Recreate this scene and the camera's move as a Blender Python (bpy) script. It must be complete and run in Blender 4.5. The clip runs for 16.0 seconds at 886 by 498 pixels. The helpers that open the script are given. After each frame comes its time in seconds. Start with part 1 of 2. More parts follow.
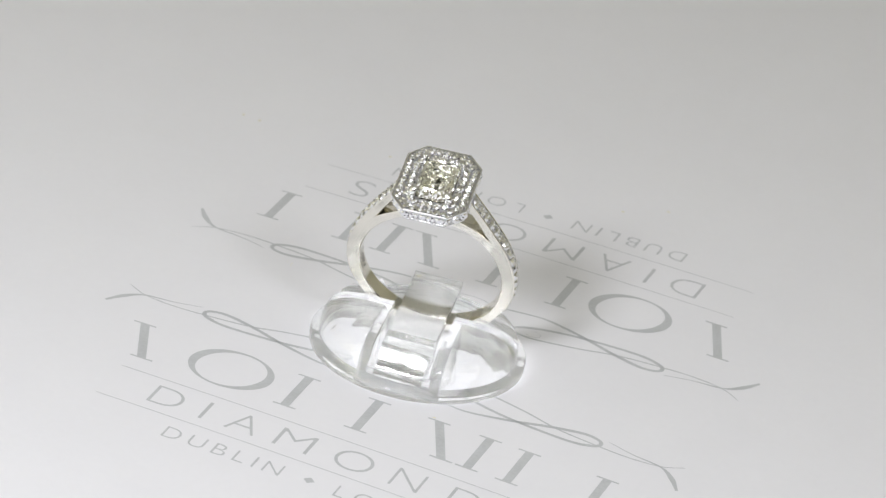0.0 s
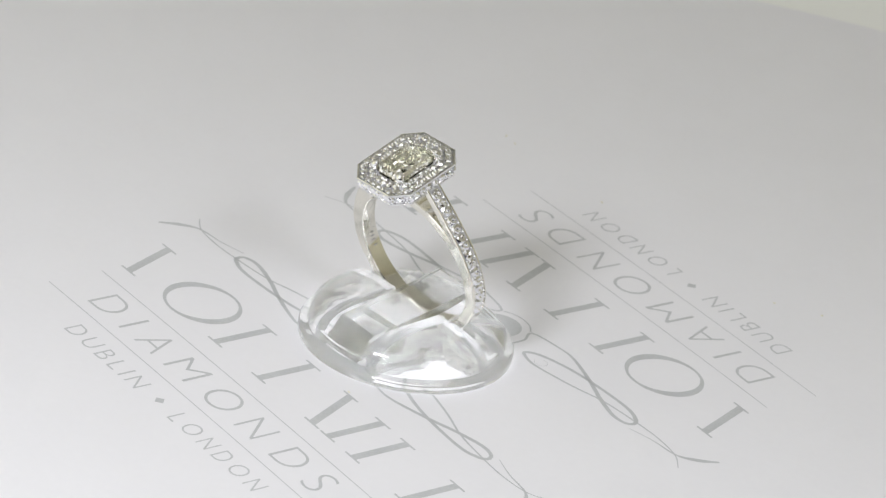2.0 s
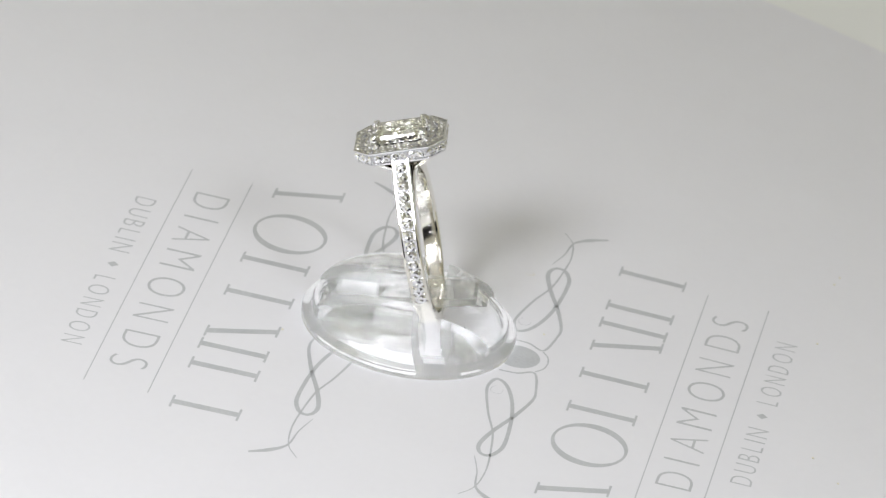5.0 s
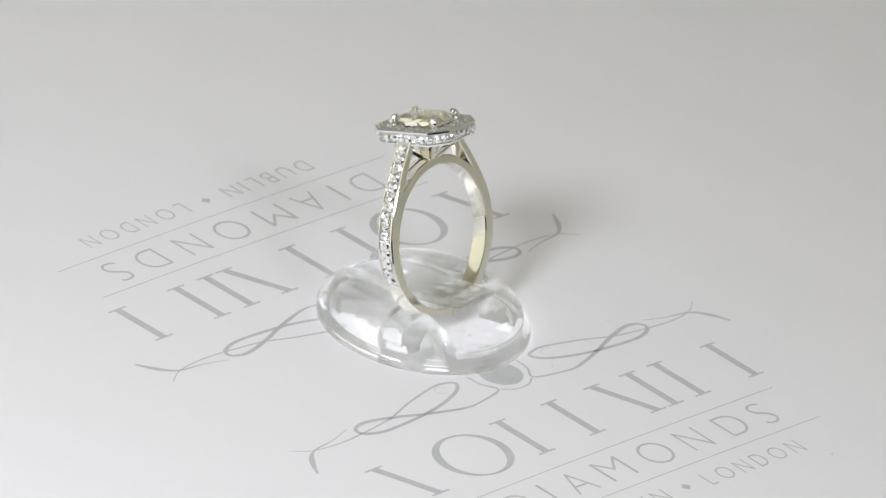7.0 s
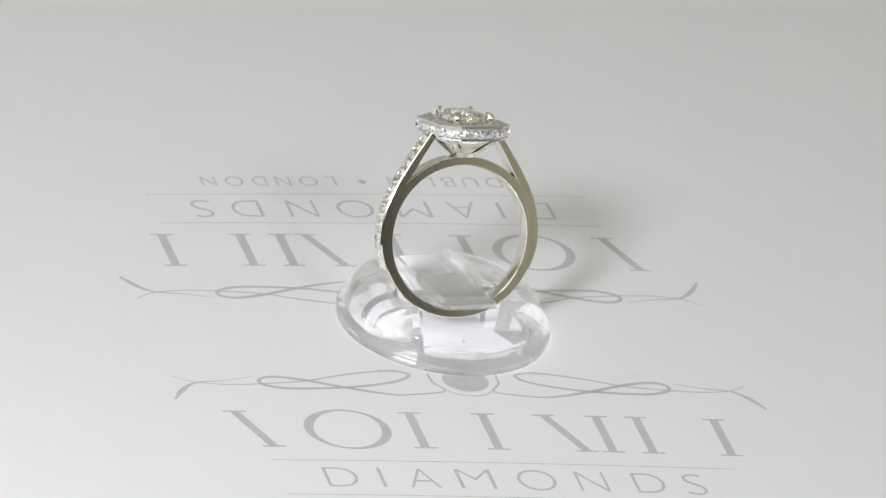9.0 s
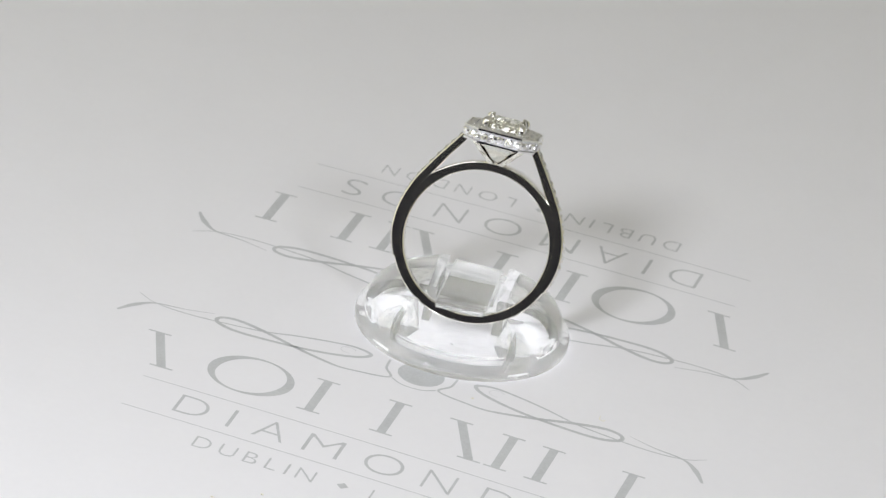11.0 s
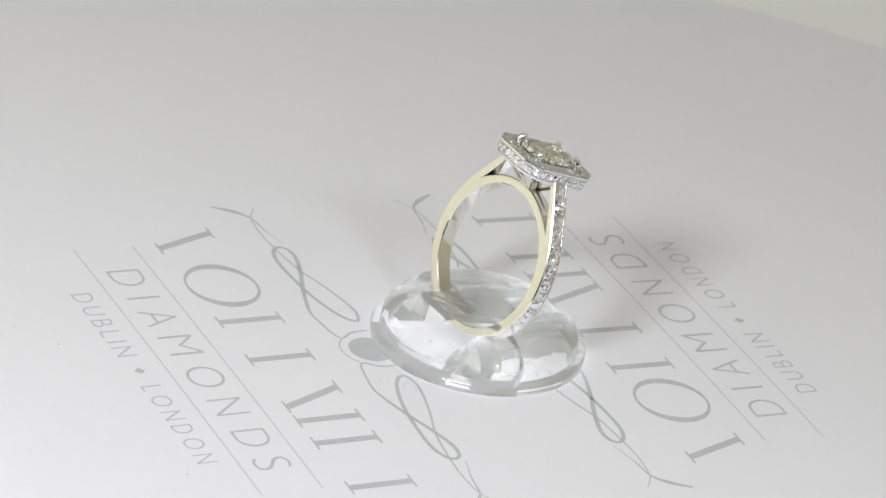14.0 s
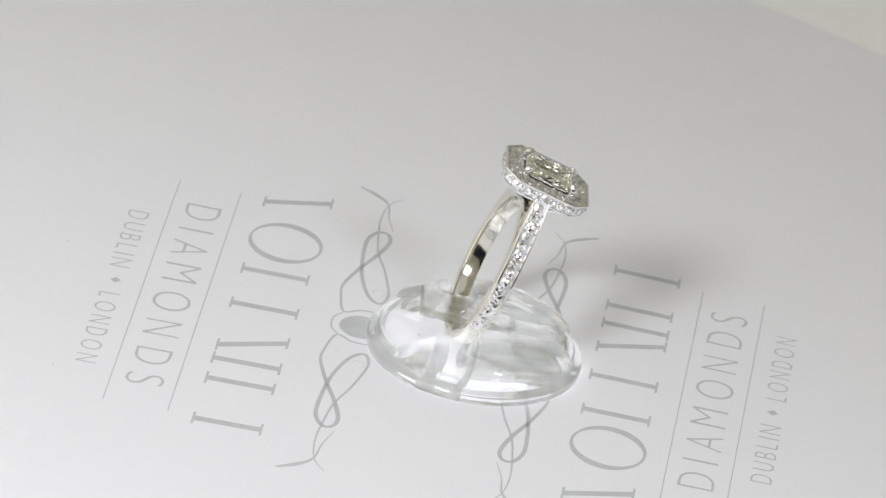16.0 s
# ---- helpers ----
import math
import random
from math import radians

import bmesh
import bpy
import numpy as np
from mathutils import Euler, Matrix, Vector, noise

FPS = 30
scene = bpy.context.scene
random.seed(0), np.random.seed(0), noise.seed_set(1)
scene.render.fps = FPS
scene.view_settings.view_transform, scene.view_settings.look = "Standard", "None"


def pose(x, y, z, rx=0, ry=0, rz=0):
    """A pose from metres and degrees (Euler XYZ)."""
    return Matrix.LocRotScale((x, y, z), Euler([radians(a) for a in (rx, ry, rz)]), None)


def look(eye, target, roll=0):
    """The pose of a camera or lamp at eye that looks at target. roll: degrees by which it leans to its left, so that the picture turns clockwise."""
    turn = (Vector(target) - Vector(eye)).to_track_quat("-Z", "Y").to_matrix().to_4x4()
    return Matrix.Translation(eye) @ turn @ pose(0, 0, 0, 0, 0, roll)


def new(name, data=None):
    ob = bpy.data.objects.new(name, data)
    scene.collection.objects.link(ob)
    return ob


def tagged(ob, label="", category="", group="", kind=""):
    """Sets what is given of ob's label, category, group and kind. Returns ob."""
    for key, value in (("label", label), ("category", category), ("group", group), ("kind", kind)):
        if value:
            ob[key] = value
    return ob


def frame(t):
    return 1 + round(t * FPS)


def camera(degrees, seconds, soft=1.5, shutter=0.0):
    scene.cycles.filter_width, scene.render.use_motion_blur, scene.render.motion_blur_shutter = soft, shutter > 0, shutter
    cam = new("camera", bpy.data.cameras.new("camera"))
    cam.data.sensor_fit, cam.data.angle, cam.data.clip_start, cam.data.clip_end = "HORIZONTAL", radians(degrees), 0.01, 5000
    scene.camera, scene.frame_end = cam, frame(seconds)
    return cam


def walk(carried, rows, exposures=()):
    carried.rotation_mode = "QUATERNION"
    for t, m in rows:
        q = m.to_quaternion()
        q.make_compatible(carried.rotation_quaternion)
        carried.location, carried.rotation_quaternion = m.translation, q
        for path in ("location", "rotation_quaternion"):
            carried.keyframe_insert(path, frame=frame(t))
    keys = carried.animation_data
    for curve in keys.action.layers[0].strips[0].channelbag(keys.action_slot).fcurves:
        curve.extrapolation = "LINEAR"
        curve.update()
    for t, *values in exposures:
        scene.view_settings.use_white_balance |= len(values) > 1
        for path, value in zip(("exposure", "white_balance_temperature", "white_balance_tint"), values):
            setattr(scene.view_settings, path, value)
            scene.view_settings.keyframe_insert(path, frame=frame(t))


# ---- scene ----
cam = camera(7.155, 16.0, soft=1.3)
cam.data.dof.use_dof, cam.data.dof.focus_distance, cam.data.dof.aperture_fstop = True, 0.878, 75.0
EYE = Vector((0.0, -0.79379, 0.42))
PAN, TILT = radians(-0.122), radians(27.15)
AIM = EYE + Vector((math.sin(PAN) * math.cos(TILT), math.cos(PAN) * math.cos(TILT), -math.sin(TILT)))
VIEW = look(EYE, AIM, 10.248)
walk(cam, [(0.0, VIEW), (16.0, VIEW)], exposures=[(0.0, 0.06), (16.0, 0.06)])

# ---- light: in an added booth, a lamp on either side in front and an added soft fill above ----
world = bpy.data.worlds.new("room_air")
scene.world = world
world.use_nodes = True
world.node_tree.nodes["Background"].inputs["Color"].default_value = (0.93, 0.96, 1.0, 1)
world.node_tree.nodes["Background"].inputs["Strength"].default_value = 0.1


def lamp(name, eye, target, size, watts, colour, shape="DISK"):
    data = bpy.data.lights.new(name, "AREA")
    data.shape, data.size, data.energy, data.color = shape, size, watts, colour
    ob = new(name, data)
    ob.matrix_world = look(eye, target)
    return ob


lamp("lamp_right", (0.26, -0.385, 0.39), (-0.01, -0.06, 0), 0.11, 0.62, (0.915, 0.92, 1.0))
lamp("lamp_left", (-0.165, -0.32, 0.265), (-0.04, -0.08, 0), 0.10, 1.27, (0.915, 0.92, 1.0))
# Unseen soft panel, added as even fill light.
lamp("fill_top", (-0.23, -0.41, 0.58), (-0.15, -0.29, 0), 0.46, 0.86, (0.915, 0.918, 1.0), "SQUARE")
# Unseen warm panel, placed and sized for the cream reflection in the band.
lamp("lamp_side", (-0.56, -0.335, 0.21), (0, -0.335, 0.1), 0.9, 0.70, (0.98, 0.985, 0.83), "RECTANGLE").data.size_y = 0.48


# ---- materials ----
def material(name, colour, rough=0.5, metal=0.0, spread=0.06, scale=400.0, bump=0.0, bump_scale=2000.0, fine=None):
    """A surface with variation at two scales: broad tone and fine grain, and a fine relief."""
    m = bpy.data.materials.new(name)
    m.use_nodes = True
    n, l = m.node_tree.nodes, m.node_tree.links
    b = n["Principled BSDF"]
    co = n.new("ShaderNodeTexCoord")
    broad, grain = n.new("ShaderNodeTexNoise"), n.new("ShaderNodeTexNoise")
    broad.inputs["Scale"].default_value, grain.inputs["Scale"].default_value = scale * 0.1, scale
    broad.inputs["Detail"].default_value = 3
    for t in (broad, grain):
        l.new(co.outputs["Object"], t.inputs["Vector"])
    add = n.new("ShaderNodeMath")
    add.operation = "ADD"
    l.new(broad.outputs["Fac"], add.inputs[0])
    l.new(grain.outputs["Fac"], add.inputs[1])
    ramp = n.new("ShaderNodeMapRange")
    ramp.inputs["From Min"].default_value, ramp.inputs["From Max"].default_value = 0.6, 1.4
    l.new(add.outputs[0], ramp.inputs["Value"])
    mix = n.new("ShaderNodeMix")
    mix.data_type = "RGBA"
    mix.inputs["A"].default_value = (*[c * (1 - spread) for c in colour], 1)
    mix.inputs["B"].default_value = (*[min(1, c * (1 + spread)) for c in colour], 1)
    l.new(ramp.outputs["Result"], mix.inputs["Factor"])
    l.new(mix.outputs["Result"], b.inputs["Base Color"])
    rr = n.new("ShaderNodeMapRange")
    rr.inputs["To Min"].default_value, rr.inputs["To Max"].default_value = rough * 0.85, min(1, rough * 1.15)
    l.new(grain.outputs["Fac"], rr.inputs["Value"])
    l.new(rr.outputs["Result"], b.inputs["Roughness"])
    b.inputs["Metallic"].default_value = metal
    if bump:
        t, bp = n.new("ShaderNodeTexNoise"), n.new("ShaderNodeBump")
        t.inputs["Scale"].default_value, t.inputs["Detail"].default_value = bump_scale, 3
        bp.inputs["Strength"].default_value, bp.inputs["Distance"].default_value = bump, 0.0001
        l.new(co.outputs["Object"], t.inputs["Vector"])
        l.new(t.outputs["Fac"], bp.inputs["Height"])
        l.new(bp.outputs["Normal"], b.inputs["Normal"])
    return m


def clear(name, colour, ior, rough, plain_share):
    """A thin-walled clear moulding: a share bends light as a solid would, the rest passes straight on; the skin shines, most at its edges."""
    m = bpy.data.materials.new(name)
    m.use_nodes = True
    n, l = m.node_tree.nodes, m.node_tree.links
    n.remove(n["Principled BSDF"])
    g, t, s = n.new("ShaderNodeBsdfGlass"), n.new("ShaderNodeBsdfTransparent"), n.new("ShaderNodeBsdfGlossy")
    for node in (g, t, s):
        node.inputs["Color"].default_value = (*colour, 1)
    g.inputs["IOR"].default_value, g.inputs["Roughness"].default_value, s.inputs["Roughness"].default_value = ior, rough, rough * 1.5
    wave, relief = n.new("ShaderNodeTexNoise"), n.new("ShaderNodeBump")
    wave.inputs["Scale"].default_value, wave.inputs["Detail"].default_value = 320.0, 1.0
    relief.inputs["Strength"].default_value, relief.inputs["Distance"].default_value = 0.22, 0.0008
    l.new(n.new("ShaderNodeTexCoord").outputs["Object"], wave.inputs["Vector"])
    l.new(wave.outputs["Fac"], relief.inputs["Height"])
    for node in (g, s):
        l.new(relief.outputs[0], node.inputs["Normal"])
    edge, curve, level = n.new("ShaderNodeLayerWeight"), n.new("ShaderNodeMath"), n.new("ShaderNodeMath")
    curve.operation, curve.inputs[1].default_value = "POWER", 4.0
    level.operation, level.inputs[1].default_value, level.inputs[2].default_value = "MULTIPLY_ADD", 0.5, 0.035
    shine, mix = n.new("ShaderNodeMixShader"), n.new("ShaderNodeMixShader")
    l.new(edge.outputs["Facing"], curve.inputs[0])
    l.new(curve.outputs[0], level.inputs[0])
    l.new(level.outputs[0], shine.inputs[0])
    l.new(t.outputs[0], shine.inputs[1])
    l.new(s.outputs[0], shine.inputs[2])
    mix.inputs[0].default_value = plain_share
    l.new(g.outputs[0], mix.inputs[1])
    l.new(shine.outputs[0], mix.inputs[2])
    l.new(mix.outputs[0], n["Material Output"].inputs["Surface"])
    return m


def gem(name, colour, ior, mirror_share, rough=0.1):
    """A cut stone: glass facets, and mirror facets for the light that it throws back from within."""
    m = bpy.data.materials.new(name)
    m.use_nodes = True
    n, l = m.node_tree.nodes, m.node_tree.links
    n.remove(n["Principled BSDF"])
    g, s, mix = n.new("ShaderNodeBsdfGlass"), n.new("ShaderNodeBsdfGlossy"), n.new("ShaderNodeMixShader")
    for node in (g, s):
        node.inputs["Color"].default_value = (*colour, 1)
    g.inputs["IOR"].default_value, g.inputs["Roughness"].default_value, s.inputs["Roughness"].default_value = ior, 0.0, rough
    mix.inputs[0].default_value = mirror_share
    l.new(g.outputs[0], mix.inputs[1])
    l.new(s.outputs[0], mix.inputs[2])
    l.new(mix.outputs[0], n["Material Output"].inputs["Surface"])
    return m


PAPER = material("white_card", (0.80, 0.80, 0.81), 0.55, spread=0.012, scale=900, bump=0.06, bump_scale=2500)
INK = material("silver_grey_ink", (0.52, 0.535, 0.535), 0.45, spread=0.10, scale=2600)
TABLE = material("white_table", (0.86, 0.87, 0.82), 0.5, spread=0.02, scale=60)
WALL = material("grey_cloth", (0.8, 0.77, 0.62), 0.9, spread=0.05, scale=8)
CLOTH = material("pale_felt", (0.80, 0.785, 0.73), 0.9, spread=0.04, scale=8)
CREAM = material("cream_cloth", (0.80, 0.77, 0.62), 0.9, spread=0.04, scale=8)
DARK = material("dark_surround", (0.022, 0.021, 0.036), 0.9, spread=0.1, scale=8)
GOLD = material("white_gold", (0.84, 0.818, 0.75), 0.115, metal=1.0, spread=0.03, scale=1500, bump=0.03, bump_scale=1800)
RHODIUM = material("bright_white_gold", (0.86, 0.86, 0.86), 0.12, metal=1.0, spread=0.03, scale=2500)
SETTING = material("bead_set_metal", (0.66, 0.66, 0.68), 0.42, metal=1.0, spread=0.12, scale=4000, bump=0.7, bump_scale=3200)
ACRYLIC = clear("clear_acrylic", (0.983, 0.986, 0.981), 1.49, 0.02, 0.25)
CROWN = clear("diamond_crown", (0.99, 0.99, 0.97), 1.6, 0.0, 0.85)
DIAMOND = gem("diamond_steps", (0.965, 0.965, 0.90), 2.2, 0.88, 0.17)
SPARKLE = gem("diamond_crown_facets", (0.975, 0.975, 0.955), 2.2, 0.85, 0.16)
MELEE = gem("small_diamond", (0.97, 0.97, 0.99), 2.1, 0.9, 0.1)


# ---- building helpers ----
def mesh_of(name, bm, mat, smooth=False, sharp=0.6):
    bmesh.ops.recalc_face_normals(bm, faces=bm.faces[:])
    for e in bm.edges:
        e.smooth = len(e.link_faces) == 2 and e.calc_face_angle() < sharp
    me = bpy.data.meshes.new(name)
    bm.to_mesh(me)
    bm.free()
    me.materials.append(mat)
    if smooth:
        for f in me.polygons:
            f.use_smooth = True
    return me


def part(name, bm, mat, parent, label="", smooth=False, sharp=0.6):
    ob = new(name, bm if isinstance(bm, bpy.types.Mesh) else mesh_of(name, bm, mat, smooth, sharp))
    ob.parent = parent
    return tagged(ob, label)


def loft(bm, rings, closed_ends=True, loop=False, strips=(), columns=()):
    """Faces between rings of equal numbers of points; some strips or columns take the second material."""
    vs = [[bm.verts.new(p) for p in ring] for ring in rings]
    pairs = list(zip(vs, vs[1:])) + ([(vs[-1], vs[0])] if loop else [])
    for k, (a, b) in enumerate(pairs):
        for i in range(len(a)):
            j = (i + 1) % len(a)
            f = bm.faces.new((a[i], a[j], b[j], b[i]))
            f.material_index = 1 if k in strips or i in columns else 0
    if closed_ends and not loop:
        bm.faces.new(vs[0][::-1])
        bm.faces.new(vs[-1])
    return bm


def octagon(hx, hy, ch, z):
    return [Vector(p) for p in ((hx - ch, -hy, z), (hx, -hy + ch, z), (hx, hy - ch, z), (hx - ch, hy, z), (-hx + ch, hy, z), (-hx, hy - ch, z), (-hx, -hy + ch, z), (-hx + ch, -hy, z))]


def soften(bm, width, segments=2):
    edges = [e for e in bm.edges if len(e.link_faces) == 2 and e.calc_face_angle() > 0.5]
    bmesh.ops.bevel(bm, geom=edges, offset=width, segments=segments, profile=0.5, affect="EDGES", clamp_overlap=True)
    return bm


MM = 0.001

# ---- the setting: table, and an unseen booth added for bounce and reflections ----
def slab(name, x0, x1, y0, y1, z0, z1, mat, kind="structure"):
    bm = bmesh.new()
    loft(bm, [[(x0, y0, z), (x1, y0, z), (x1, y1, z), (x0, y1, z)] for z in (z0, z1)])
    return tagged(new(name, mesh_of(name, bm, mat)), kind=kind)


slab("table_top", -0.62, 0.62, -1.05, 0.65, -0.033, -0.0057, TABLE)
slab("wall_north", -0.65, 0.65, 0.65, 0.67, -0.033, 0.8, CLOTH)
slab("wall_south", -0.65, 0.65, -1.07, -1.05, 0.34, 0.8, CLOTH)
# Low dark panels south and east are added for the band's black reflection.
slab("dark_flag_south", -0.65, 0.65, -1.07, -1.05, -0.033, 0.34, DARK)
slab("wall_east", 0.62, 0.65, -0.49, 0.65, -0.033, 0.8, WALL)
slab("wall_east_head", 0.62, 0.65, -1.05, -0.49, 0.34, 0.8, WALL)
slab("dark_flag_east", 0.62, 0.65, -1.05, -0.49, -0.033, 0.34, DARK)
slab("wall_west", -0.65, -0.62, -1.05, 0.65, -0.033, 0.8, CREAM)
slab("ceiling", -0.65, 0.65, -1.05, 0.65, 0.8, 0.82, CLOTH)

# ---- the printed card, gently arched ----
def card_z(x, y):
    s = 0.535 * x - 0.845 * y
    return -0.455 * s * s / (1 + (s / 0.2) ** 2)


def card_mesh():
    bm = bmesh.new()
    n, rings = 128, 36
    minor, major, turn = 0.130, 0.168, radians(132)

    def ring(k, drop):
        out = []
        for i in range(n):
            a = 2 * math.pi * i / n
            p, q = minor * k * math.cos(a), major * k * math.sin(a)
            x, y = p * math.cos(turn) - q * math.sin(turn), p * math.sin(turn) + q * math.cos(turn)
            out.append((x, y, card_z(x, y) - drop))
        return out
    up = [ring((j + 1) / rings, 0) for j in range(rings)]
    down = [ring(1, 0.0004), ring(0.5, 0.0004)]
    loft(bm, up + down)
    return bm


card = tagged(new("printed_card", mesh_of("printed_card", card_mesh(), PAPER, True)), "white glossy card printed with two grey emblems", "printed card")


def press(me, origin, turn):
    """Lays flat print, in millimetres round an emblem's origin, on the card."""
    c, s = math.cos(turn), math.sin(turn)
    for v in me.vertices:
        x, y = v.co.x * MM, v.co.y * MM
        X, Y = origin[0] + c * x - s * y, origin[1] + s * x + c * y
        v.co = (X, Y, card_z(X, Y) + 0.00002 + v.co.z * MM)
    return me


def flat(polys, z=0.0):
    bm = bmesh.new()
    for poly in polys:
        bm.faces.new([bm.verts.new((x, y, z)) for x, y in poly])
    return bm


def bar(a, b, w):
    a, b = Vector(a), Vector(b)
    d = (b - a).normalized() * w / 2
    nrm = Vector((-d.y, d.x))
    return [tuple(a + nrm), tuple(a - nrm), tuple(b - nrm), tuple(b + nrm)]


def spline(points, steps=10):
    """A smooth line through points."""
    p = [Vector(q) for q in points]
    p = [2 * p[0] - p[1]] + p + [2 * p[-1] - p[-2]]
    out = []
    for i in range(1, len(p) - 2):
        for k in range(steps):
            t = k / steps
            out.append(0.5 * ((2 * p[i]) + (p[i + 1] - p[i - 1]) * t + (2 * p[i - 1] - 5 * p[i] + 4 * p[i + 1] - p[i + 2]) * t * t + (3 * p[i] - p[i - 1] - 3 * p[i + 1] + p[i + 2]) * t ** 3))
    return out + [p[-2]]


def stroke(points, widths, z=0.0, steps=10):
    """A pen stroke whose width glides along its length."""
    line = spline(points, steps)
    bm, n, last = bmesh.new(), len(line), None
    for i, q in enumerate(line):
        d = (line[min(i + 1, n - 1)] - line[max(i - 1, 0)]).normalized()
        f = i / (n - 1) * (len(widths) - 1)
        k = min(int(f), len(widths) - 2)
        w = (widths[k] + (widths[k + 1] - widths[k]) * (f - k)) / 2
        pair = [bm.verts.new((q.x - d.y * w, q.y + d.x * w, z)), bm.verts.new((q.x + d.y * w, q.y - d.x * w, z))]
        if last:
            bm.faces.new((last[0], last[1], pair[1], pair[0]))
        last = pair
    return bm


def oval(cx, cy, rx, ry, thin, thick, a0=0, a1=360, z=0.0, lean=0.0):
    """A ring whose line is thick at the sides and thin above and below."""
    bm, n, rows = bmesh.new(), 64, []
    for i in range(n + 1):
        a = radians(a0 + (a1 - a0) * i / n)
        w = thin + (thick - thin) * math.cos(a + lean) ** 2
        rows.append([bm.verts.new((cx + (rx + k) * math.cos(a), cy + (ry + k) * math.sin(a), z)) for k in (0, -w)])
    for a, b in zip(rows, rows[1:]):
        bm.faces.new((a[0], a[1], b[1], b[0]))
    return bm


def glyph(ch, x0, x1, y0, y1, weight=-0.012):
    """One letter of the built-in font, fitted to its place."""
    cu = bpy.data.curves.new("letter", "FONT")
    cu.body, cu.offset, cu.resolution_u = ch, weight, 6
    ob = new("letter", cu)
    bpy.context.view_layer.update()
    me = bpy.data.meshes.new_from_object(ob.evaluated_get(bpy.context.evaluated_depsgraph_get()))
    bpy.data.objects.remove(ob)
    bpy.data.curves.remove(cu)
    xs, ys = [v.co.x for v in me.vertices], [v.co.y for v in me.vertices]
    ax, bx, ay, by = min(xs), max(xs), min(ys), max(ys)
    for v in me.vertices:
        v.co = (x0 + (v.co.x - ax) / (bx - ax) * (x1 - x0), y0 + (v.co.y - ay) / (by - ay) * (y1 - y0), 0)
    me.materials.clear()
    me.materials.append(INK)
    return me


def word(text, x0, x1, y0, y1, share):
    """Letters of a word with their widths' shares and even gaps."""
    width = {"D": 0.78, "U": 0.74, "B": 0.6, "L": 0.5, "I": 0.1, "N": 0.8, "O": 1.0}
    total = sum(width[c] for c in text)
    k = (x1 - x0) * share / total
    gap = (x1 - x0) * (1 - share) / (len(text) - 1)
    x, out = x0, []
    for c in text:
        out.append((c, x, x + width[c] * k, y0, y1))
        x += width[c] * k + gap
    return out


def emblem(origin, turn):
    def add(name, data, label=""):
        me = data if isinstance(data, bpy.types.Mesh) else mesh_of(name, data, INK)
        part(name, press(me, origin, turn), INK, card, label)
    top, base = -2.95, -11.45
    # plain shapes in the place of the large name
    for a, b in [((x, top), (x, base)) for x in (-9.5, 0.05, 15.0, 20.3, 30.7)] + [((-32.0, top), (-28.9, base)), ((8.1, top), (11.6, base))]:
        ticks = [bar((q[0] - 1.5, q[1]), (q[0] + 1.5, q[1]), 0.3) for q in (a, b)]
        add("printed_bar", flat([bar(a, b, 1.15)]), "grey printed bar")
        for tick in ticks:
            add("printed_tick", flat([tick], 0.01), "thin grey printed tick")
    add("printed_oval", oval(-18.45, -7.15, 5.55, 4.85, 0.35, 1.25, lean=0.25), "grey printed oval ring")
    for y in (-14.75, -22.9):
        add("printed_rule", stroke([(-30.1 + 60.2 * i / 12, y) for i in range(13)], (0.14, 0.14), steps=3), "thin grey printed rule")
    for c, a, b in (("D", -24.2, -20.1), ("I", -17.25, -16.8), ("A", -13.8, -9.8), ("M", -7.3, -2.7), ("O", 0.4, 5.4), ("N", 8.2, 12.0), ("D", 15.6, 19.6), ("S", 22.2, 24.9)):
        add("letter", glyph(c, a, b, -21.0 if c not in "OS" else -21.15, -16.45 if c not in "OS" else -16.3, -0.02))
    for row in (word("DUBLIN", -19.3, -3.6, -27.9, -25.2, 0.64), word("LONDON", 3.6, 21.9, -27.9, -25.2, 0.66)):
        for g in row:
            add("letter", glyph(*g, -0.014))
    add("printed_dot", flat([[(-0.75, -26.45), (0, -27.2), (0.75, -26.45), (0, -25.7)]]), "grey printed diamond dot")
    # round badge with its outline
    bm = bmesh.new()
    bm.faces.new([bm.verts.new((0.1 + 3.0 * math.cos(a), 5.4 + 2.85 * math.sin(a), 0)) for a in [2 * math.pi * i / 48 for i in range(48)]])
    add("printed_badge", bm, "solid grey round printed badge")
    for side in (1, -1):
        m = lambda pts: [(side * x, y) for x, y in pts]
        add("printed_swash", stroke(m([(4.5, 7.0), (4.3, 4.7), (3.3, 2.6), (7.6, 1.65), (10.6, 1.6), (15.9, 3.1), (20.2, 4.7), (24.2, 5.75), (26.3, 5.5), (27.0, 4.6), (26.2, 3.6), (23.4, 2.85), (17.3, 3.1), (12.4, 3.85), (8.4, 5.2), (7.0, 6.7), (8.6, 7.45), (11.0, 7.4), (16.3, 6.2), (21.0, 4.75), (26.4, 4.05), (31.0, 3.8), (35.2, 4.35), (37.8, 5.9)]), (0.3, 0.35, 0.3, 0.55, 0.6, 0.5, 0.6, 0.5, 0.5, 0.55, 0.4, 0.3, 0.25, 0.2, 0.12)), "grey looping printed swash")
        add("printed_swash", stroke(m([(27.7, 5.8), (31.3, 4.8), (35.2, 4.2), (37.3, 2.4), (38.8, 0.05)]), (0.1, 0.18, 0.3, 0.8, 0.35), 0.01), "grey tapering printed swash tail")
        add("printed_curl", oval(side * 9.9, 6.3, 1.0, 0.8, 0.06, 0.06, 20, 290), "thin faint printed curl")
        add("printed_swash", stroke(m([(0.0, 1.45), (1.6, 1.75), (2.9, 2.6)]), (0.18, 0.2, 0.25), 0.01), "thin grey printed arc")


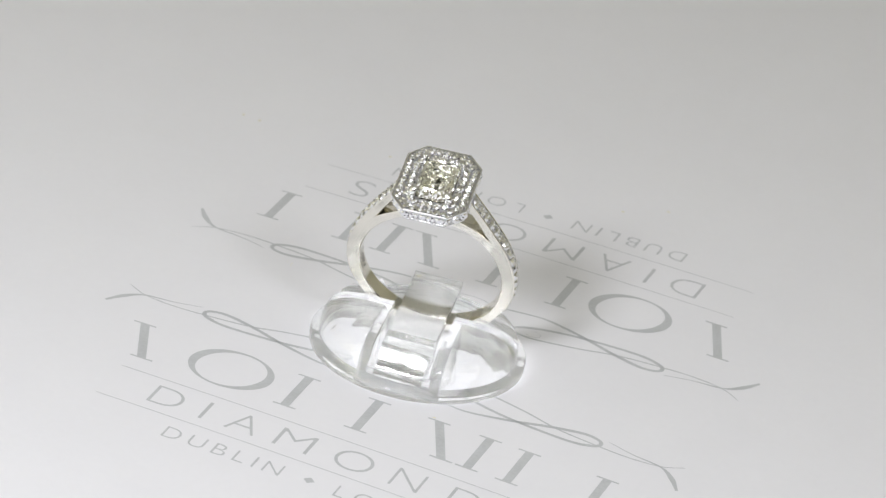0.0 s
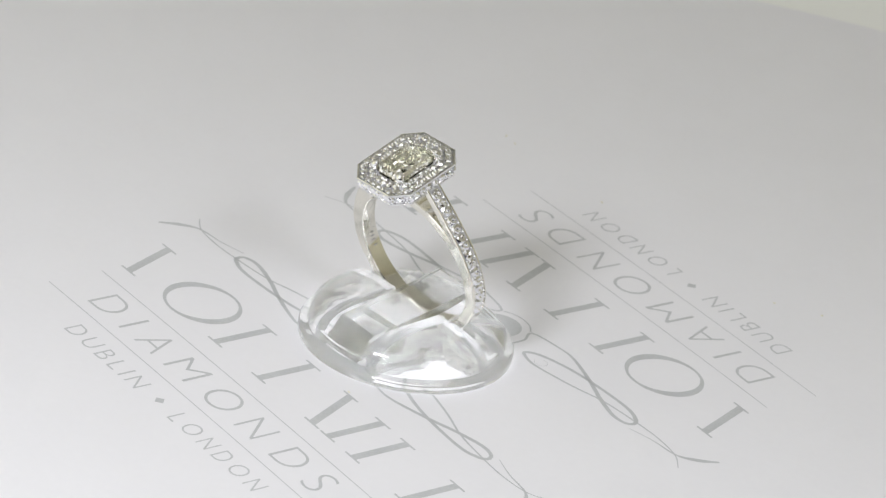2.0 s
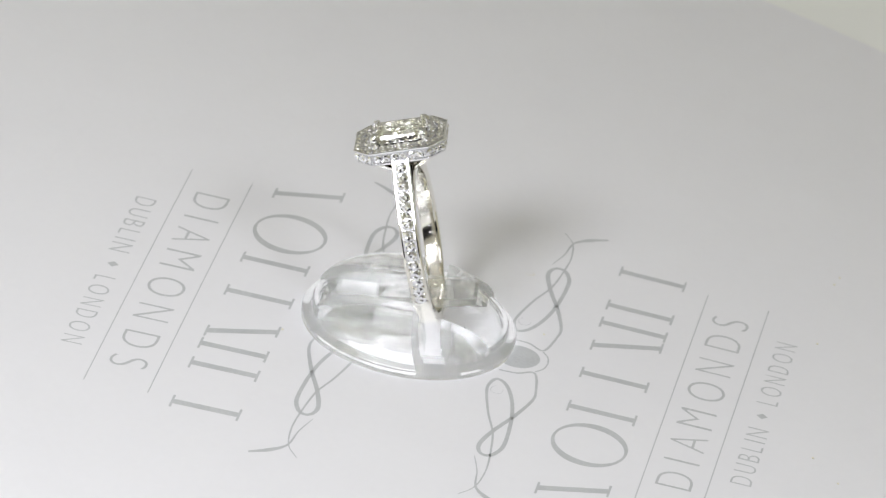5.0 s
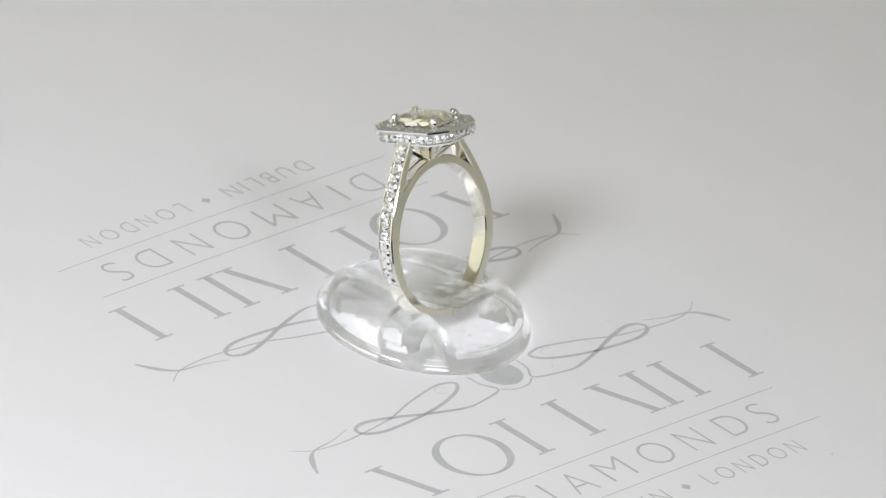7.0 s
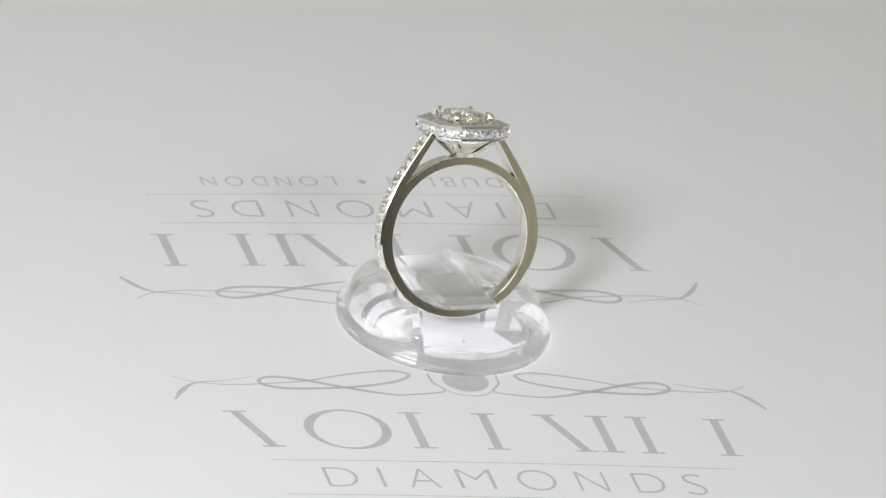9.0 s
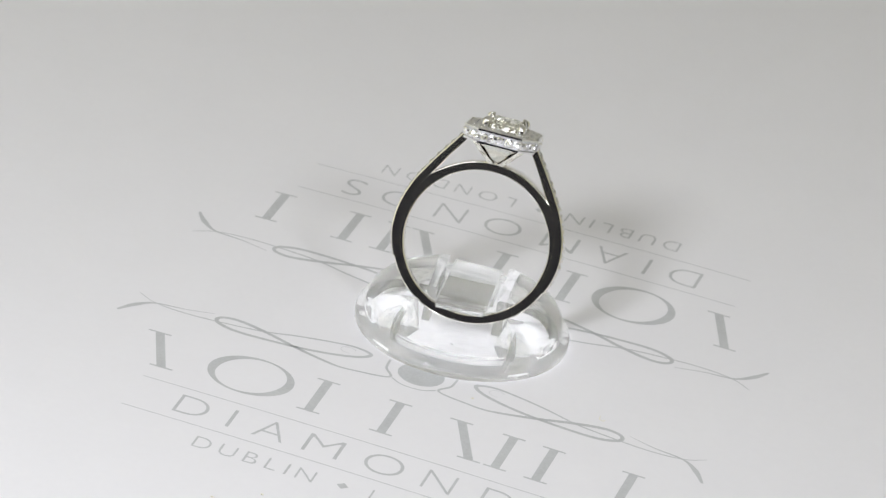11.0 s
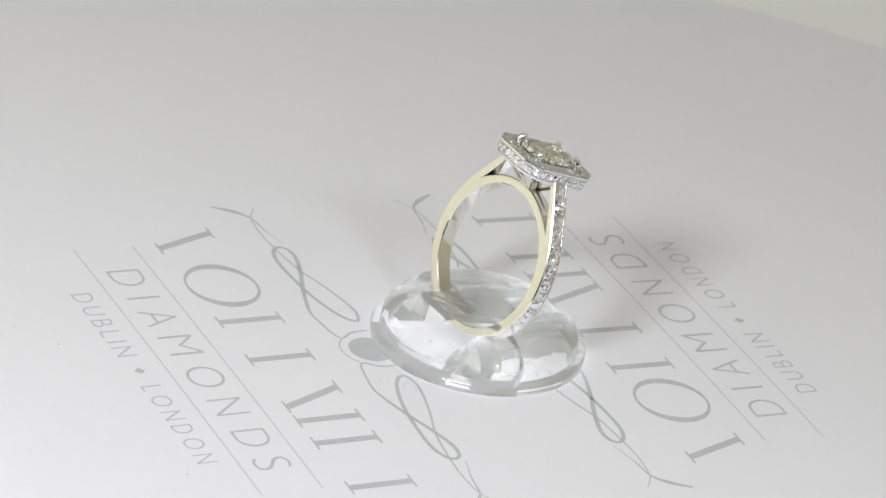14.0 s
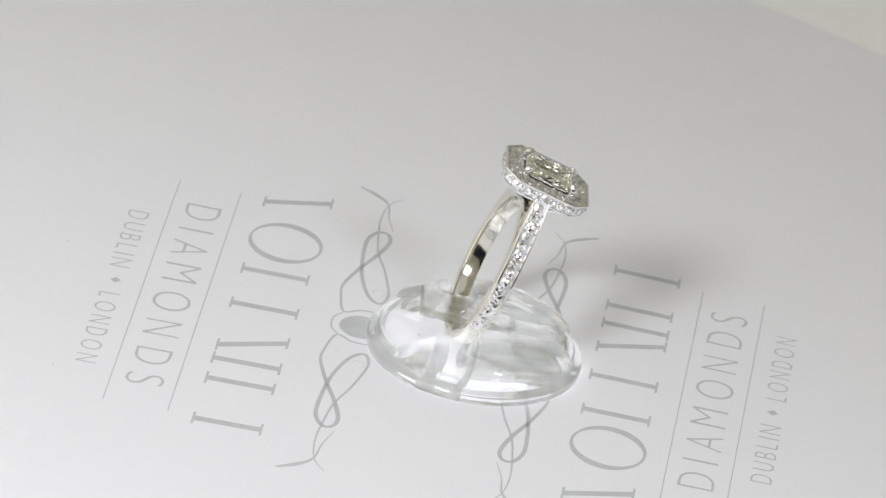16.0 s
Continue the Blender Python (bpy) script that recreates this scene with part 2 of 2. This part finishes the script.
emblem((-5.22 * MM, -15.79 * MM), radians(-16.25))
emblem((3.77 * MM, 15.0 * MM), radians(163.9))

# small specks of dust on the card
for x, y in ((-0.0290, 0.0556), (0.0208, 0.0456), (0.0268, 0.0480), (-0.0109, 0.0507), (0.0010, -0.0203), (-0.0313, 0.0567), (-0.0044, 0.0139)):
    bm = bmesh.new()
    bmesh.ops.create_icosphere(bm, subdivisions=1, radius=0.00016)
    for v in bm.verts:
        v.co = Vector((v.co.x * 1.5, v.co.y, v.co.z * 0.5)) + Vector((x, y, card_z(x, y) + 0.0001))
    part("speck", bm, WALL, card, "tiny grey speck of dust")

# a short curled hair on the card
bm = bmesh.new()
loft(bm, [[(x + 0.00004 * math.cos(k), y + 0.00004 * math.sin(k), card_z(x, y) + 0.00006 + 0.00003 * math.sin(k * 2)) for k in (0.0, 2.1, 4.2)]
          for x, y in ((-0.02125, 0.0141), (-0.0210, 0.0144), (-0.0206, 0.0142), (-0.0205, 0.0137), (-0.0207, 0.0132))])
part("hair", bm, WALL, card, "short thin pale grey hair")

# ---- the clear stand ----
STAND = pose(-2.66 * MM, -3.90 * MM, 0.00005, 0, 0, -8.7)
stand = tagged(new("ring_stand"), "clear acrylic ring stand with a spring tongue", "ring stand")


def revolve(profile, n=96):
    bm = bmesh.new()
    loft(bm, [[(r * math.cos(2 * math.pi * i / n), r * math.sin(2 * math.pi * i / n), z) for i in range(n)] for r, z in profile])
    return bm


def scaled(bm):
    bmesh.ops.scale(bm, vec=(MM, MM, MM), verts=bm.verts[:])
    return bm


def cut(bm, co, no):
    """Cuts away what lies on the side to which no points, and closes the cut."""
    r = bmesh.ops.bisect_plane(bm, geom=bm.verts[:] + bm.edges[:] + bm.faces[:], plane_co=co, plane_no=no, clear_outer=True)
    edges = [e for e in bm.edges if e.is_boundary]
    bmesh.ops.holes_fill(bm, edges=edges)
    return bm


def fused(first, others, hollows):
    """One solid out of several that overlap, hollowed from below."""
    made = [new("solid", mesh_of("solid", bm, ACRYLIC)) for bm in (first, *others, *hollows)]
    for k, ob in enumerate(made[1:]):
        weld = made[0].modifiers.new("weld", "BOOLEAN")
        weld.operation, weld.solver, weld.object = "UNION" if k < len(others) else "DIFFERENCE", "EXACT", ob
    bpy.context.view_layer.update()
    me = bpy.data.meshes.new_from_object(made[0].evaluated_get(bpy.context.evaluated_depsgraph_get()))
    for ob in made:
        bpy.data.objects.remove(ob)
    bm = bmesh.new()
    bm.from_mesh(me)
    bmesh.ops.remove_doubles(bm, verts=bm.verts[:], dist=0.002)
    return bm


RING_N = Vector((0.0, 0.941, 0.337))
RING_AT = Vector((0.1, -0.2, 12.55))
FOOT = revolve([(13.4, 0.0), (13.72, 0.1), (13.8, 0.3), (13.8, 1.05), (13.65, 1.3), (13.4, 1.42), (12.9, 1.5), (12.7, 1.6), (12.6, 2.5), (12.4, 2.65), (11.9, 2.6), (11.7, 2.4), (11.6, 1.4)])


def lobe(sx, sy, thin):
    """A quarter of the dome between channel and slot; thin is how far inside its skin it lies."""
    sides = [(12.6, 1.0), (12.7, 1.7), (12.6, 3.0), (12.3, 3.7), (11.7, 4.4), (10.7, 5.0), (9.3, 5.4), (7.5, 5.6)] if sy < 0 else [(12.6, 1.0), (12.7, 1.7), (12.6, 2.9), (12.3, 3.6), (11.7, 4.2), (10.7, 4.7), (9.0, 5.0)]
    bm = revolve([(r - thin, z - (thin if z > 1.0 else 3.0 * thin)) for r, z in sides], 96)
    cut(bm, (sx * (4.0 + thin), 0, 0), (-sx, 0, 0))
    cut(bm, RING_AT + RING_N * sy * (1.25 + thin), RING_N * -sy)
    if sy > 0:
        d = Vector((-sx * 0.88, 0.33, 0.34))
        cut(bm, Vector((sx * 5.4, 5.0, 3.0)) - d * thin, d)
    return soften(bm, 0.3, 3)


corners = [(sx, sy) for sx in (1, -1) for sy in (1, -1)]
# Shadow casting is off, so that the card beneath stays bright.
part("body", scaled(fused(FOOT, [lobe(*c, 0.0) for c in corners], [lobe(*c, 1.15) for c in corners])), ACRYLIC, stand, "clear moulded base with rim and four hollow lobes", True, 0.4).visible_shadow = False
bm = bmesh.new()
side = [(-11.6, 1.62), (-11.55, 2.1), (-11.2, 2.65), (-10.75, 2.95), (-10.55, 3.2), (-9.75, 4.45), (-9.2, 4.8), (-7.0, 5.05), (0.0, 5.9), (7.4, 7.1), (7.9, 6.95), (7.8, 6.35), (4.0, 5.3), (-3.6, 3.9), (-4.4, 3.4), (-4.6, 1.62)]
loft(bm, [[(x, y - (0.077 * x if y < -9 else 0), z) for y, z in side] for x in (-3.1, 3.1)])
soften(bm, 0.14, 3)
# The tongue casts no shadow either.
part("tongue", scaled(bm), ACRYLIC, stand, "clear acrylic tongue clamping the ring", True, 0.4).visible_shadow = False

bm = bmesh.new()
bmesh.ops.create_icosphere(bm, subdivisions=2, radius=0.22, matrix=Matrix.Translation((0.2, 7.2, 1.5)) @ Matrix.Diagonal((1.4, 1, 0.5, 1)))
part("blemish", scaled(bm), INK, stand, "tiny grey blemish in the base", True)

# ---- the ring ----
W, LONG = Vector((-0.084, -0.323, 0.942)).normalized(), Vector((-0.14, -0.932, -0.337))
LONG = (LONG - W * LONG.dot(W)).normalized()
ACROSS = W.cross(LONG)
RING = Matrix.Translation(Vector((-2.62, -4.14, 12.55)) * MM) @ Matrix((ACROSS, -LONG, W)).transposed().to_4x4()
ring = tagged(new("diamond_ring"), "white gold ring with rectangular diamond, halo and paved shoulders", "ring")
INNER = 9.2


def outer(a):
    """The shank's outer radius at a degrees from the top."""
    a = abs(a)
    pts = ((0, 10.4), (34, 10.4), (58, 10.75), (85, 10.85), (120, 10.6), (180, 10.35))
    for (p, r), (q, s) in zip(pts, pts[1:]):
        if a <= q:
            t = (a - p) / (q - p)
            t = t * t * (3 - 2 * t)
            return r + (s - r) * t
    return pts[-1][1]


def shank():
    bm, n, rings = bmesh.new(), 160, []
    for i in range(n):
        d = -180 + 360 * i / n
        a = radians(d)
        hw, ro = 1.10, outer(d)
        sec = [(INNER + 0.04, -hw + 0.12), (INNER, -hw * 0.6), (INNER, hw * 0.6), (INNER + 0.04, hw - 0.12), (INNER + 0.15, hw), (ro - 0.17, hw), (ro - 0.06, hw - 0.05), (ro, hw - 0.18), (ro, -hw + 0.18), (ro - 0.06, -hw + 0.05), (ro - 0.17, -hw), (INNER + 0.15, -hw)]
        rings.append([(r * math.sin(a), y, r * math.cos(a)) for r, y in sec])
    return scaled(loft(bm, rings, loop=True))


part("shank", shank(), GOLD, ring, "polished white gold band", True, 0.3)

for d in (-96.0, -99.5, -103.0, -108.0):
    a = radians(d)
    bm = bmesh.new()
    bmesh.ops.create_cube(bm, size=1, matrix=pose(math.sin(a) * (INNER - 0.005), 0.1, math.cos(a) * (INNER - 0.005), 0, 90 + d, 0) @ Matrix.Diagonal((0.34, 0.5, 0.03, 1)))
    part("hallmark", scaled(bm), SETTING, ring, "tiny stamped mark inside the band")

OUT = [(9.87, -4.19), (10.38, -2.98), (10.77, -1.51), (10.92, -0.2), (10.8, 1.9), (10.3, 4.0), (9.4, 6.2), (8.0, 8.6), (6.7, 10.6), (5.45, 12.4), (4.7, 13.5)]
INS = [(8.74, -3.71), (9.13, -2.62), (9.41, -1.32), (9.55, -0.2), (9.5, 2.2), (9.1, 4.0), (8.1, 6.3), (6.85, 8.3), (5.7, 10.3), (4.4, 12.3), (3.7, 13.4)]


def brilliant():
    """A round stone of radius 1, girdle at z = 0: crown facets round the broken star of facets seen through its table."""
    bm = bmesh.new()
    n = 8
    rings = []
    for r, z, shift, wild in ((1.0, 0.0, 0.0, 0.0), (0.74, 0.24, 0.5, 0.10), (0.5, 0.24, 0.0, 0.15), (0.26, 0.26, 0.5, 0.12)):
        rings.append([bm.verts.new((r * math.cos(2 * math.pi * (i + shift) / n), r * math.sin(2 * math.pi * (i + shift) / n), z + random.uniform(-wild, wild))) for i in range(n)])
    heart, culet = bm.verts.new((0, 0, 0.2)), bm.verts.new((0, 0, -0.8))
    for k, (lo, hi) in enumerate(zip(rings, rings[1:])):
        for i in range(n):
            j = (i + 1) % n
            if k % 2 == 0:
                bm.faces.new((lo[i], lo[j], hi[i]))
                bm.faces.new((hi[i], lo[j], hi[j]))
            else:
                bm.faces.new((lo[i], hi[j], hi[i]))
                bm.faces.new((lo[i], lo[j], hi[j]))
    for i in range(n):
        j = (i + 1) % n
        bm.faces.new((rings[-1][i], rings[-1][j], heart))
        bm.faces.new((rings[0][j], rings[0][i], culet))
    return mesh_of("brilliant", bm, MELEE)


STONE = brilliant()


def set_stone(parent, at, normal, radius):
    ob = part("small_diamond", STONE, MELEE, parent)
    q = Vector(normal).to_track_quat("Z", "Y")
    spin = random.uniform(0, 0.8)
    tip = Euler((random.uniform(-0.3, 0.3), random.uniform(-0.3, 0.3), spin)).to_matrix().to_4x4()
    ob.matrix_basis = Matrix.Translation(Vector(at) * MM) @ q.to_matrix().to_4x4() @ tip @ Matrix.Scale(radius * MM, 4)
    return ob


def bead(bm, at, r):
    bmesh.ops.create_icosphere(bm, subdivisions=1, radius=r, matrix=Matrix.Translation(at))


for s in (1, -1):
    bm = bmesh.new()
    rows = []
    o, i_ = spline([Vector((x, z)) for x, z in OUT], 4), spline([Vector((x, z)) for x, z in INS], 4)
    for p, q in zip(o, i_):
        hw = 1.108
        d = (p - q).normalized()
        a, b = p - d * 0.12, q
        e, f = p - d * 0.14, q + d * 0.12
        rows.append([(s * b.x, -hw + 0.12, b.y), (s * b.x, hw - 0.12, b.y), (s * f.x, hw, f.y), (s * e.x, hw, e.y), (s * p.x, hw - 0.1, p.y), (s * p.x, hw - 0.24, p.y), (s * a.x, hw - 0.27, a.y), (s * a.x, -hw + 0.27, a.y), (s * p.x, -hw + 0.24, p.y), (s * p.x, -hw + 0.1, p.y), (s * e.x, -hw, e.y), (s * f.x, -hw, f.y)])
    shoulder = part("shoulder", scaled(loft(bm, rows, columns=(6,))), GOLD, ring, "split shoulder set with small diamonds", True, 0.3)
    shoulder.data.materials.append(SETTING)
    line = spline([Vector(p) for p in OUT[::-1]], 12)
    run, k, grains = 0.0, 0, bmesh.new()
    for p, q in zip(line, line[1:]):
        run += (q - p).length
        if run >= 0.95 + 1.25 * k and (q - line[-1]).length > 0.7:
            d = (q - p).normalized()
            nrm = Vector((-d.y, d.x))
            if nrm.dot(q) < 0:
                nrm = -nrm
            at = q - nrm * 0.13
            set_stone(shoulder, (s * at.x, 0, at.y), (s * nrm.x, 0, nrm.y), 0.81)
            g = q + d * 0.65 - nrm * 0.04
            for y in (-0.66, 0.66):
                bead(grains, (s * g.x, y, g.y), 0.19)
            k += 1
    part("grain", scaled(grains), RHODIUM, shoulder, "tiny bright metal grains")

# head: halo frame, stones, basket, prongs
TOP = 14.8
bm = bmesh.new()
rings = [octagon(hx, hy, ch, TOP + z) for hx, hy, ch, z in (
    (3.0, 3.9, 1.0, -1.7), (2.4, 3.3, 0.95, -0.14), (4.58, 5.55, 1.95, -0.14), (4.6, 5.58, 1.95, 0.03), (4.7, 5.7, 1.98, 0.06), (4.82, 5.82, 2.0, 0.0), (4.82, 5.82, 2.0, -0.22),
    (4.68, 5.68, 1.95, -0.3), (4.5, 5.5, 1.95, -1.52), (4.62, 5.62, 1.95, -1.6), (4.6, 5.6, 1.95, -1.82), (3.9, 4.9, 1.7, -1.95))]
loft(bm, rings, loop=True, strips=(1, 7))
halo = part("halo", scaled(bm), RHODIUM, ring, "octagonal halo frame set with small diamonds")
halo.data.materials.append(SETTING)


def along(poly, spacing, shift=0.0):
    """Even steps round a closed outline: point, outward direction."""
    out = []
    pts = poly + poly[:1]
    length = sum((b - a).length for a, b in zip(pts, pts[1:]))
    n = round(length / spacing)
    for i in range(n):
        want = (i + shift) / n * length
        for a, b in zip(pts, pts[1:]):
            d = (b - a).length
            if want <= d:
                q = a.lerp(b, want / d)
                t = (b - a).normalized()
                out.append((q, Vector((t.y, -t.x, 0))))
                break
            want -= d
    return out


grains = bmesh.new()
for hx, hy, ch, sp, rad, sh_ in ((4.1, 5.08, 1.75, 0.98, 0.57, 0.0), (3.1, 4.06, 1.3, 0.98, 0.55, 0.5)):
    for q, o in along(octagon(hx, hy, ch, TOP - 0.03), sp, sh_):
        set_stone(halo, q, (0, 0, 1), rad)
    for q, o in along(octagon(hx, hy, ch, TOP + 0.04), sp, sh_ + 0.5):
        bead(grains, q + o * 0.3, 0.13)
for q, o in along(octagon(4.61, 5.61, 1.95, TOP - 0.92), 1.1, 0.3):
    set_stone(halo, q, o, 0.6)
for q, o in along(octagon(4.64, 5.64, 1.95, TOP - 0.92), 1.1, 0.8):
    for dz in (-0.42, 0.42):
        bead(grains, q + Vector((0, 0, dz)), 0.15)
part("grain", scaled(grains), RHODIUM, halo, "tiny bright metal grains")

bm = bmesh.new()
loft(bm, [octagon(3.6, 4.6, 1.6, TOP - 1.9), octagon(2.1, 2.6, 0.9, 11.75), octagon(0.7, 0.95, 0.3, 10.3)])
part("gallery", scaled(bm), GOLD, ring, "tapering white gold gallery under the halo")
bm = bmesh.new()
levels = ((0.3, 1.1, 0.1, -0.6), (0.75, 1.6, 0.25, -0.58), (0.95, 1.8, 0.34, -0.4), (1.35, 2.2, 0.45, -0.36), (1.6, 2.45, 0.6, -0.14), (1.95, 2.8, 0.7, -0.1), (2.35, 3.25, 0.85, 0.06),
          (2.38, 3.28, 0.85, 0.16), (2.26, 3.16, 0.8, 0.6), (2.02, 2.92, 0.72, 0.98), (1.62, 2.52, 0.58, 1.24))
rings = []
for k, (hx, hy, ch, z) in enumerate(levels):
    corners = octagon(hx, hy, ch, TOP + z)
    loose = 0.12 if k < 6 else 0.11 if k in (8, 9) else 0.0
    rings.append([corners[j].lerp(corners[(j + 1) % 8], t) + Vector((random.uniform(-0.5, 0.5), random.uniform(-0.5, 0.5), random.uniform(-1, 1))) * loose for j in range(8) for t in ((0.0, 0.22, 0.41, 0.6, 0.8) if k > 5 else (0.0, 0.3, 0.45, 0.55, 0.7))])
loft(bm, rings, strips=range(10))
bm.faces.ensure_lookup_table()
low, high = min(bm.faces, key=lambda f: f.calc_center_median().z), max(bm.faces, key=lambda f: f.calc_center_median().z)
low.material_index = 1
for f in bm.faces:
    if f is not high and f.calc_center_median().z > TOP + 0.13:
        f.material_index = 2
bmesh.ops.triangulate(bm, faces=[f for f in bm.faces if f is not high])
for f in bm.faces:
    if f.material_index == 2 and random.random() < 0.5:
        f.material_index = 0
centre = part("centre_diamond", scaled(bm), CROWN, ring, "clear step-cut rectangular diamond")
centre.data.materials.append(DIAMOND)
centre.data.materials.append(SPARKLE)
for sx in (1, -1):
    for sy in (1, -1):
        bm = bmesh.new()
        path = [(2.1, 2.9, -1.9, 0.32), (2.27, 3.12, -0.3, 0.44), (2.34, 3.2, 0.6, 0.52), (2.28, 3.12, 1.05, 0.52), (2.12, 2.94, 1.38, 0.4), (2.0, 2.8, 1.5, 0.16)]
        loft(bm, [[(sx * x + r * math.cos(a), sy * y + r * math.sin(a), TOP + z) for a in [2 * math.pi * i / 12 for i in range(12)]] for x, y, z, r in path])
        part("prong", scaled(bm), RHODIUM, ring, "rounded white gold prong", True)
        bm = bmesh.new()
        loft(bm, [[(sx * x + dx * r, sy * y + dy * r, z) for dx, dy in ((-1, -1), (1, -1), (1, 1), (-1, 1))] for x, y, z, r in ((3.1, 3.8, TOP - 1.8, 0.36), (2.0, 2.4, 11.75, 0.36), (0.6, 0.8, 10.25, 0.4))])
        part("strut", scaled(soften(bm, 0.08)), GOLD, ring, "slanting basket strut under the halo")


# ---- what turns: card, stand and ring go round together ----
def motions():
    turns = ((0.0, 0.0), (1.75, -28.05), (3.5, -56.15), (5.25, -84.3), (7.0, -112.4), (9.0, -144.2), (10.75, -172.1), (12.5, -199.95), (14.25, -228.1), (16.0, -256.25))
    for thing, base in ((card, Matrix()), (stand, STAND), (ring, RING)):
        walk(thing, [(t, pose(0, 0, 0, 0, 0, a) @ base) for t, a in turns])


motions()
